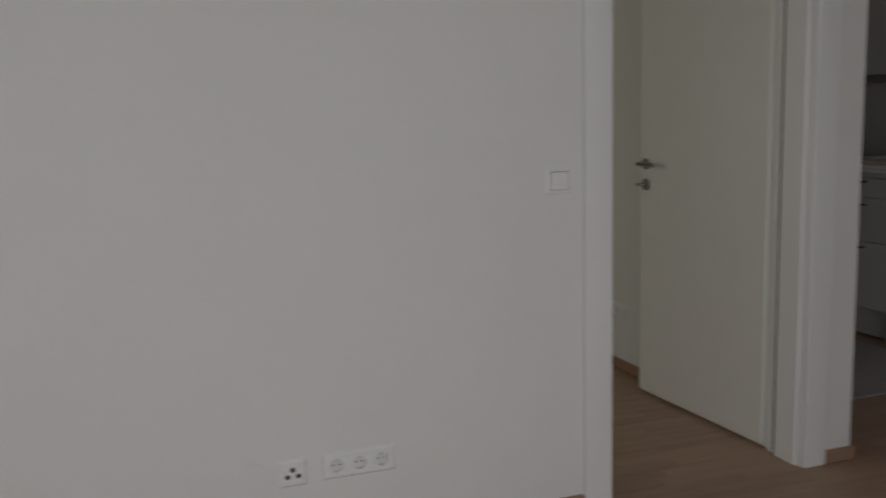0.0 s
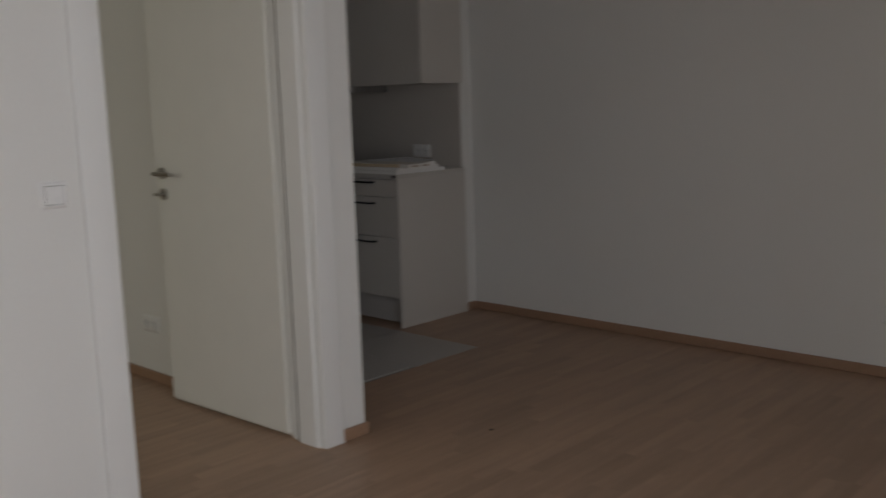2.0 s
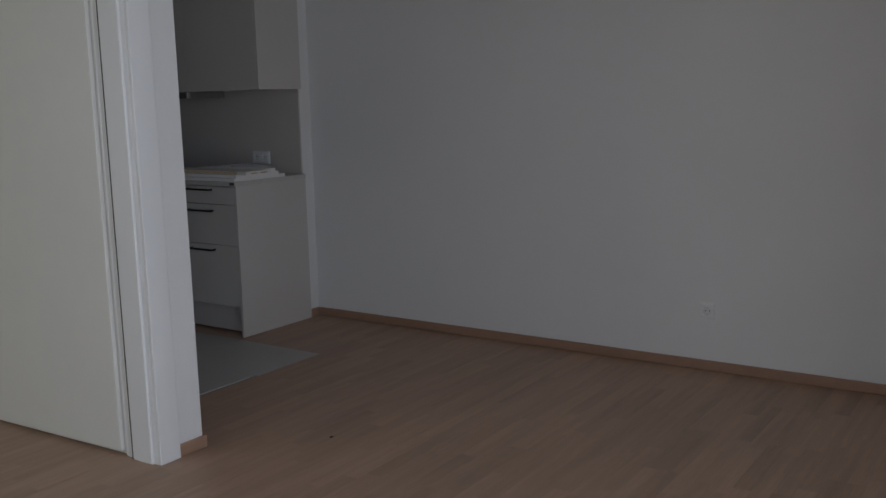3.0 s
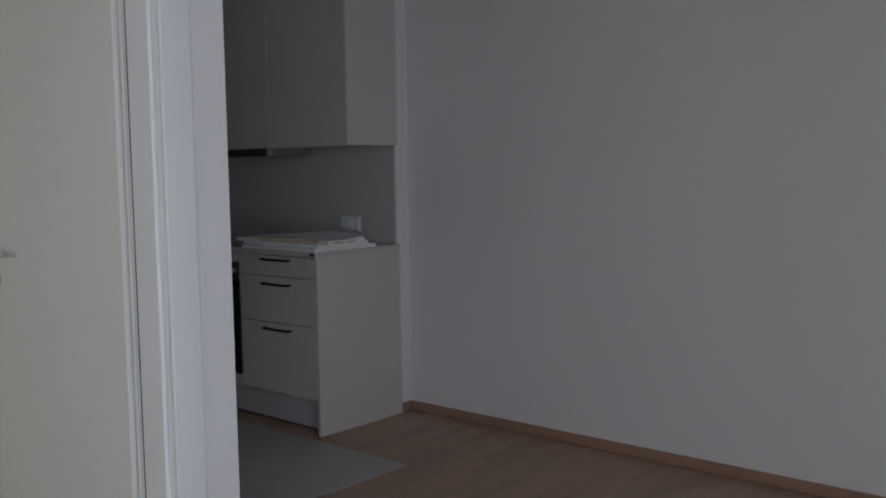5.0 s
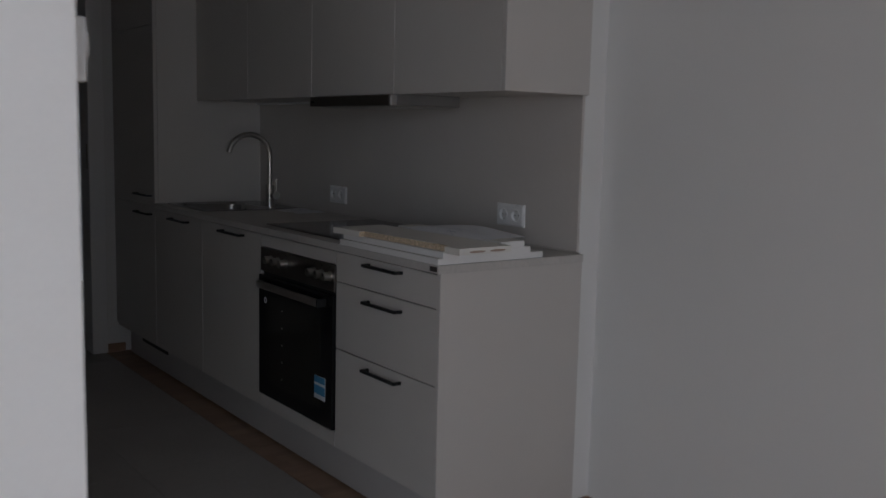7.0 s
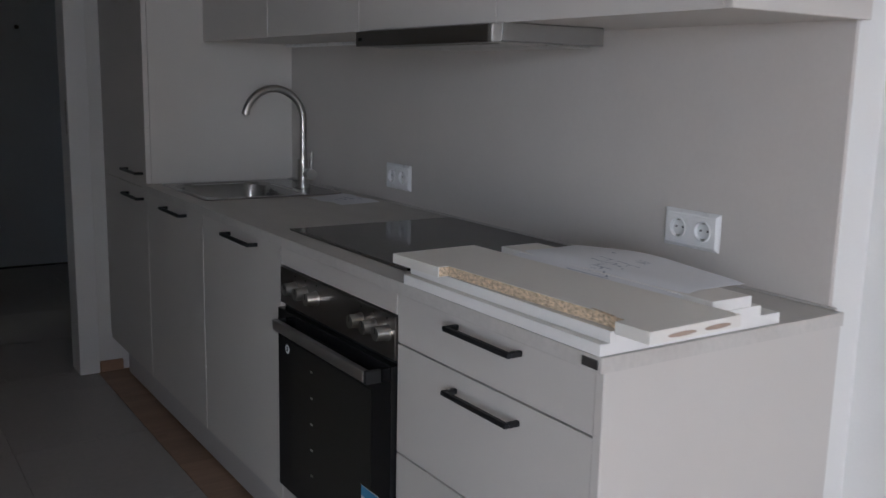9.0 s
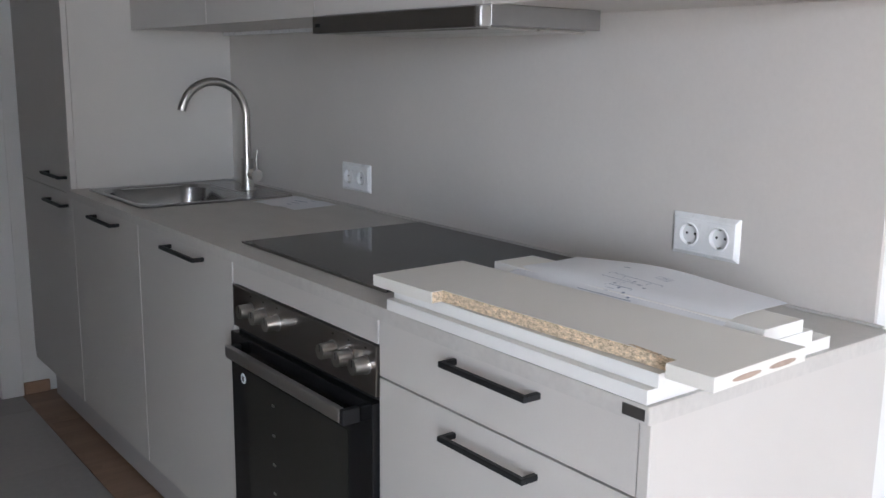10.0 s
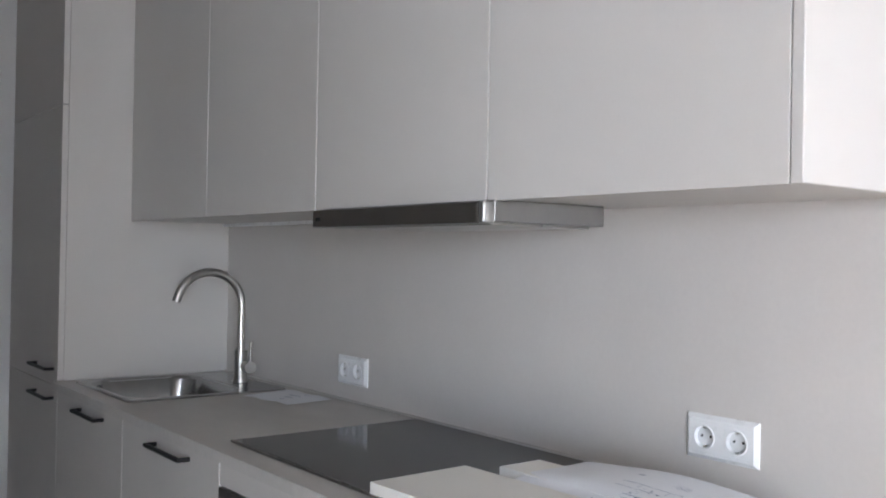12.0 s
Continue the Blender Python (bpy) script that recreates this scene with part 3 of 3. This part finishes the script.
# hob
hob = thing("hob", (-0.285, 0.935, ZT), "black ceramic glass hob set in the worktop", "hob")
part("glass", cube(-0.535, -0.030, 0.645, 1.243, ZT + 0.0008, ZT + 0.006, 0.0015, 2), HOBGLASS, hob)
part("steel_rim", cube(-0.5395, -0.5352, 0.643, 1.247, ZT + 0.0006, ZT + 0.0065, 0.001), DARKREFLECT, hob)


# sink
def rounded(x0, x1, y0, y1, r, z, n=6):
    pts = []
    for cx, cy, a0 in ((x1 - r, y1 - r, 0), (x0 + r, y1 - r, 90), (x0 + r, y0 + r, 180), (x1 - r, y0 + r, 270)):
        for k in range(n + 1):
            a = radians(a0 + 90 * k / n)
            pts.append((cx + r * math.cos(a), cy + r * math.sin(a), z))
    return pts


def skin(loops, cap=True):
    bm = bmesh.new()
    rings = [[bm.verts.new(p) for p in lp] for lp in loops]
    n = len(rings[0])
    for a, b in zip(rings, rings[1:]):
        for k in range(n):
            bm.faces.new((a[k], a[(k + 1) % n], b[(k + 1) % n], b[k]))
    if cap:
        bm.faces.new(rings[-1])
    bmesh.ops.recalc_face_normals(bm, faces=bm.faces[:])
    return bm


sink = thing("sink", (-0.3, 2.15, ZT), "square stainless steel inset sink", "sink")
part("bowl", skin([rounded(SX0, SX1, SY0, SY1, 0.02, ZT + 0.0005), rounded(SX0 + 0.003, SX1 - 0.003, SY0 + 0.003, SY1 - 0.003, 0.02, ZT + 0.005),
                   rounded(SX0 + 0.02, SX1 - 0.02, SY0 + 0.02, SY1 - 0.02, 0.02, ZT + 0.004),
                   rounded(BX0 - 0.004, BX1 + 0.004, BY0 - 0.004, BY1 + 0.004, 0.085, ZT + 0.003), rounded(BX0 + 0.004, BX1 - 0.004, BY0 + 0.004, BY1 - 0.004, 0.083, ZT - 0.008),
                   rounded(BX0 + 0.012, BX1 - 0.012, BY0 + 0.012, BY1 - 0.012, 0.080, ZT - 0.10), rounded(BX0 + 0.018, BX1 - 0.018, BY0 + 0.018, BY1 - 0.018, 0.080, ZT - 0.128), rounded(BX0 + 0.034, BX1 - 0.034, BY0 + 0.034, BY1 - 0.034, 0.070, ZT - 0.147), rounded(BX0 + 0.06, BX1 - 0.06, BY0 + 0.06, BY1 - 0.06, 0.055, ZT - 0.155)]), SINKSTEEL, sink, "", True)
part("drain", rod((-0.345, 2.16, ZT - 0.1545), (-0.345, 2.16, ZT - 0.150), 0.045, 32), CHROME, sink, "", True)

# tap
FX, FY = -0.110, 2.105
tap = thing("kitchen_tap", (FX, FY, ZT + 0.004), "brushed steel kitchen tap with a high curved spout", "tap")
part("base", rod((FX, FY, ZT + 0.0045), (FX, FY, ZT + 0.012), 0.026, 28), CHROME, tap, "", True)
part("body", rod((FX, FY, ZT + 0.012), (FX, FY, ZT + 0.108), 0.0215, 28), CHROME, tap, "", True)
R = 0.110
pts = [(FX, FY, ZT + 0.104), (FX, FY, ZT + 0.18)]
pts += [(FX - R + R * math.cos(a), FY, 1.169 + R * math.sin(a)) for a in [radians(5 * k) for k in range(0, 35)]]
part("spout", tube(pts, 0.0132, 20), CHROME, tap, "", True)
kn = part("knob", rod((FX + 0.010, FY - 0.016, ZT + 0.056), (FX + 0.007, FY - 0.060, ZT + 0.056), 0.0195, 28), CHROME, tap, "", True)
part("lever", rod((FX + 0.009, FY - 0.048, ZT + 0.073), (FX + 0.012, FY - 0.050, ZT + 0.138), 0.0045, 12), CHROME, kn, "thin pin lever", True)

# wall units
UX, UZ, UT = -0.36, 1.445, 2.36
UY = (Y0, 0.592, 1.204, 1.82, 2.438)
solid("wall_unit_end_panel", cube(UX - 0.001, -0.001, -0.027, -0.0085, UZ - 0.002, UT, 0.0015), FRONT, "warm grey side panel closing the wall units", "panel")
for a, b in zip(UY, UY[1:]):
    c = thing("wall_cabinet", (-0.18, (a + b) / 2, UZ), "warm grey handleless wall cupboard with one door", "cabinet", "wall units")
    carcass(c, a, b, UZ + 0.014, UT, UX + 0.019, -0.006)
    part("base_board", cube(UX + 0.0215, -0.006, a + 0.0005, b - 0.0005, UZ + 0.0002, UZ + 0.0138), FRONT, c)
    front(c, "door", a, b, UZ - 0.004, UT, UX)
solid("wall_profile", cube(-0.034, -0.0065, 1.21, 2.43, UZ - 0.011, UZ - 0.0002, 0.002), PLASTIC, "slim white profile under the wall cupboards", "trim")

# cooker hood
hy0, hy1 = 0.562, 1.163
HOODSTEEL = material("dull_hood_steel", (0.36, 0.355, 0.35), 0.42, 1.0, vary=0.06, scale=6, fine=50, bump=0.0, rvar=0.03)
hood = thing("cooker_hood", (-0.2, 0.9, 1.402), "slim stainless steel pull-out cooker hood", "cooker hood")
part("end_cap", cube(UX - 0.031, UX - 0.004, hy0, hy0 + 0.0165, 1.4015, 1.441, 0.006, 3), STEEL, hood, "bright steel end cap", True)
part("front_strip", cube(UX - 0.030, UX - 0.004, hy0 + 0.017, hy1, 1.402, 1.4405, 0.003, 2), DARKREFLECT, hood, "brushed steel front strip")
part("body", cube(UX - 0.0035, -0.080, hy0 + 0.004, hy1 - 0.004, 1.405, 1.4445, 0.002), HOODSTEEL, hood)
for x0 in (-0.350, -0.220):
    part("grease_filter", cube(x0, x0 + 0.125, hy0 + 0.03, hy1 - 0.03, 1.4005, 1.4048, 0.001), CHROME, hood, "metal mesh filter")
part("logo_mark", cube(UX - 0.0306, UX - 0.0299, hy1 - 0.035, hy1 - 0.015, 1.416, 1.424), DARK, hood)

# ---- loose shelves and papers on the worktop ----


def shelf_board(x0, x1, y0, y1, z, turn, label):
    """A melamine board with edge bands; turned a little about its middle."""
    cx, cy = (x0 + x1) / 2, (y0 + y1) / 2
    s = thing("loose_board", (cx, cy, z), label, "board", "loose boards on the worktop")
    part("panel", cube(x0 + 0.001, x1 - 0.001, y0 + 0.001, y1 - 0.001, z + 0.0002, z + 0.0190, 0.0006), BOARD, s)
    for a in ((x0, x0 + 0.001, y0, y1), (x1 - 0.001, x1, y0, y1), (x0 + 0.001, x1 - 0.001, y0, y0 + 0.001), (x0 + 0.001, x1 - 0.001, y1 - 0.001, y1)):
        part("edge_band", cube(a[0], a[1], a[2], a[3], z + 0.0002, z + 0.0191), BOARDEDGE, s)
    s.rotation_euler = (0, 0, radians(turn))
    return s


Z1, Z2, Z3 = ZT + 0.0004, ZT + 0.0198, ZT + 0.0392
shelf_board(-0.601, -0.182, -0.027, 0.545, Z1, 0.3, "white melamine board lying lowest on the worktop")
shelf_board(-0.585, -0.238, -0.030, 0.545, Z2, 0.4, "white melamine board in the middle of the stack")
shelf_board(-0.361, -0.264, -0.028, 0.541, Z3, 0.6, "narrow white board at the back of the stack")

# top board with a sawn notch that shows raw chipboard
top = thing("sawn_board", (-0.4985, 0.2315, Z3), "white board with a sawn notch of raw chipboard", "board", "loose boards on the worktop")
tx0, tx1, ty0, ty1, n0, n1, nd = -0.600, -0.397, -0.112, 0.575, -0.043, 0.415, 0.024
bm = bmesh.new()
outline = [(tx0, ty0), (tx1, ty0), (tx1, ty1), (tx0, ty1), (tx0, n1), (tx0 + nd, n1), (tx0 + nd, n0), (tx0, n0)]
lo = [bm.verts.new((x, y, Z3 + 0.0003)) for x, y in outline]
hi = [bm.verts.new((x, y, Z3 + 0.0194)) for x, y in outline]
bm.faces.new(hi), bm.faces.new(lo[::-1])
for k in range(8):
    bm.faces.new((lo[k], lo[(k + 1) % 8], hi[(k + 1) % 8], hi[k]))
bmesh.ops.recalc_face_normals(bm, faces=bm.faces[:])
part("panel", bm, BOARD, top)
bm = bmesh.new()
rng = random.Random(5)
N = 60
cols = []
for k in range(N + 1):
    y = n0 + 0.001 + (n1 - n0 - 0.002) * k / N
    cols.append([bm.verts.new((tx0 + nd - 0.0008 - rng.random() * 0.0010, y, Z3 + 0.0008 + 0.0182 * j / 4)) for j in range(5)])
for a, b in zip(cols, cols[1:]):
    for j in range(4):
        bm.faces.new((a[j], b[j], b[j + 1], a[j + 1]))
bmesh.ops.recalc_face_normals(bm, faces=bm.faces[:])
part("raw_edge", bm, CHIP, top, "rough raw chipboard edge")
part("raw_edge", cube(tx0 + 0.002, tx0 + nd, n1 - 0.001, n1 - 0.0003, Z3 + 0.001, Z3 + 0.0186), CHIP, top)
for x0 in (-0.566, -0.486):
    bm = rod((x0 + 0.035, ty0 - 0.0004, Z3 + 0.008), (x0 + 0.035, ty0 + 0.0005, Z3 + 0.008), 0.031, 28)
    bmesh.ops.scale(bm, verts=bm.verts[:], vec=(1, 1, 0.12), space=Matrix.Translation((-x0 - 0.035, -ty0, -Z3 - 0.008)))
    part("milled_recess", bm, PINKWOOD, top, "brown milled recess")
bm = bmesh.new()
tip = [bm.verts.new(p) for p in ((tx0 + nd, n0 + 0.025, Z3 + 0.0198), (tx0 + nd - 0.012, n0 + 0.002, Z3 + 0.0198), (tx0 + nd + 0.006, n0 + 0.075, Z3 + 0.0198), (tx0 + nd + 0.001, n0 + 0.08, Z3 + 0.0198))]
bm.faces.new((tip[1], tip[0], tip[2], tip[3]))
part("splinter", bm, CHIP, top, "torn brown edge of the coating")
top.rotation_euler = (0, 0, radians(2.1))


def sheet(name, x0, x1, y0, y1, height, label, turn=0, nx=14, ny=24):
    """A paper sheet that follows height(u, v)."""
    bm = bmesh.new()
    g = [[bm.verts.new((x0 + (x1 - x0) * i / nx, y0 + (y1 - y0) * j / ny, height(i / nx, j / ny))) for j in range(ny + 1)] for i in range(nx + 1)]
    for i in range(nx):
        for j in range(ny):
            bm.faces.new((g[i][j], g[i + 1][j], g[i + 1][j + 1], g[i][j + 1]))
    r = bmesh.ops.extrude_face_region(bm, geom=bm.faces[:])
    bmesh.ops.translate(bm, verts=[v for v in r["geom"] if isinstance(v, bmesh.types.BMVert)], vec=(0, 0, 0.0005))
    bmesh.ops.recalc_face_normals(bm, faces=bm.faces[:])
    p = thing(name, ((x0 + x1) / 2, (y0 + y1) / 2, height(0.5, 0.5)), label, "paper")
    part("sheet", bm, PAPER, p, "", True)
    p.rotation_euler = (0, 0, radians(turn))
    return p


def plan_height(u, v):
    lift = min(1, max(0, (u - 0.02) / 0.22))
    return Z3 + 0.0115 + 0.0085 * lift + 0.013 * max(0, math.sin(math.pi * v)) ** 0.7 * lift * (0.4 + 0.6 * u) + 0.002 * math.sin(9 * v + 3 * u) * lift


PX0, PX1, PY0, PY1 = -0.383, -0.205, 0.035, 0.480
plan = sheet("floor_plan_print", PX0, PX1, PY0, PY1, plan_height, "curled white sheet with a faint floor plan drawing", 1.2)


def ink(u0, u1, v0, v1):
    bm = bmesh.new()
    n = 8
    rows = []
    for k in range(n + 1):
        rows.append([bm.verts.new((PX0 + (PX1 - PX0) * u, PY0 + (PY1 - PY0) * (v0 + (v1 - v0) * k / n), plan_height(u, v0 + (v1 - v0) * k / n) + 0.0010)) for u in (u0, u1)])
    for a, b in zip(rows, rows[1:]):
        bm.faces.new((a[0], a[1], b[1], b[0]))
    part("drawn_line", bm, INK, plan)


# a small flat's outline, its rooms, and rows of fine print beside it
U0, U1, V0, V1 = 0.05, 0.50, 0.38, 0.63
for u in (U0, 0.22, 0.37, U1):
    ink(u, u + 0.007, V0 if u in (U0, U1) else V0 + 0.05, V1 if u != 0.22 else V1 - 0.09)
for v in (V0, 0.43, 0.48, 0.55, V1):
    ink(U0 if v in (V0, V1) else 0.20, U1 if v != 0.48 else 0.40, v, v + 0.003)
for k in range(7):
    ink(0.08 + 0.055 * k, 0.105 + 0.055 * k, 0.40 + 0.04 * (k % 4), 0.412 + 0.04 * (k % 4))
    ink(0.12 + 0.05 * k, 0.124 + 0.05 * k, 0.50, 0.53 + 0.01 * (k % 3))
for k in range(4):
    ink(0.64 + 0.025 * k, 0.646 + 0.025 * k, 0.40, 0.45 + 0.02 * (k % 2))
ink(0.74, 0.76, 0.62, 0.65)

slip = sheet("instruction_sheet", -0.205, -0.050, 1.645, 1.860, lambda u, v: ZT + 0.001 + 0.004 * u * v + 0.003 * math.sin(6 * v) ** 2, "small white printed sheet lying beside the sink", 8, 8, 10)
for k in range(4):
    part("text_bar", cube(-0.180 + 0.03 * k, -0.176 + 0.03 * k, 1.70, 1.72 + 0.02 * (k % 3), ZT + 0.0085, ZT + 0.0088), INK, slip)

# small dark speck on the parquet
SPX, SPY = -1.577, -1.556
solid("floor_speck", cube(SPX - 0.008, SPX + 0.008, SPY - 0.006, SPY + 0.006, 0.0, 0.003, 0.001), DARK, "tiny dark speck lying on the parquet", "debris")

# ---- floors: tiles and parquet strips ----
TXR = -0.632
tile_floor = thing("floor_tiled", (-1.3, 1.2, -0.006), "matt grey stone tile floor before the kitchen units", "floor", "", "structure")
cols = ((-1.098, TXR, -0.655), (-1.698, -1.100, -0.632), (WE1, -1.700, -0.632))
for x0, x1, ys in cols:
    y = ys
    step = -0.035
    while y < END - 0.02:
        y1 = min(y + (0.597 if y > ys else 0.597 + (-0.632 - ys)), END + 0.04)
        part("tile", cube(x0, x1, y, y1, -0.0058, 0.0004, 0.0006), TILE, tile_floor)
        y = y1 + 0.002

hall_floor = thing("floor_hall", (-1.0, 4.4, -0.006), "matt grey stone tile floor of the dim hall", "floor", "", "structure")
for i in range(5):
    for k in range(5):
        x0, y0 = -2.2 + 0.6 * i, END + 0.043 + 0.6 * k
        x1, y1 = min(x0 + 0.598, 0.35), min(y0 + 0.598, HALL)
        if x1 > x0 and y1 > y0:
            part("tile", cube(x0, x1, y0, y1, -0.0058, 0.0004, 0.0006), TILE, hall_floor)

oak = thing("floor", (-2.5, -2.5, -0.006), "oak strip parquet in shades of light brown", "floor", "", "structure")
SW, SL, GP = 0.0655, 0.47, 0.0003
unit_bm = cube(0, SL - GP, 0, SW - GP, -0.0055, 0.0, 0.0002)
unit_mesh = bpy.data.meshes.new("parquet_strip")
unit_bm.to_mesh(unit_mesh)
unit_bm.free()
unit_mesh.materials.append(OAK)
rng = random.Random(11)
verts, faces = [], []


def joined_strip(x0, x1, y0, y1):
    b = len(verts)
    for z in (-0.0055, 0.0):
        verts.extend([(x0, y0, z), (x1, y0, z), (x1, y1, z), (x0, y1, z)])
    faces.extend([tuple(b + i for i in f) for f in ((4, 5, 6, 7), (0, 1, 5, 4), (1, 2, 6, 5), (2, 3, 7, 6), (3, 0, 4, 7))])


AREAS = ((WEST, EAST, SOUTH, DY1), (WEST, WE0, DY1 + 0.0005, 3.4), (WE1, EAST, DY1 + 0.0005, -0.658), (TXR + 0.002, EAST, -0.656, -0.0005), (TXR + 0.002, -0.02, 0.0, END))
single = 0
for k, (ax0, ax1, ay0, ay1) in enumerate(AREAS):
    y, row = ay1, 0
    while y > ay0 + 0.001:
        y0 = max(ay0, y - SW)
        x = ax0 - rng.random() * SL
        while x < ax1:
            length = SL
            x0, x1 = max(x, ax0), min(x + length, ax1)
            whole = x0 == x and x1 == x + length and y0 == y - SW
            inside_wall = k == 0 and y > DY0 and x1 < DL - 0.1
            if inside_wall:
                pass
            elif whole and k == 0 and single < 300 and -3.2 < x0 and y > -3.3:
                s = new("parquet_strip", unit_mesh)
                s.parent = oak
                s.location = (x0 + 2.5, y0 + 2.5, 0.006)
                single += 1
            elif x1 - x0 > 0.002:
                joined_strip(x0, x1 - GP, y0, y - GP)
            x += length
        y -= SW
        row += 1
me = bpy.data.meshes.new("parquet_rest")
me.from_pydata([(a + 2.5, b + 2.5, c + 0.006) for a, b, c in verts], [], faces)
me.materials.append(OAK)
rest = new("parquet_rest", me)
rest.parent = oak
rest["kind"] = "stuff"
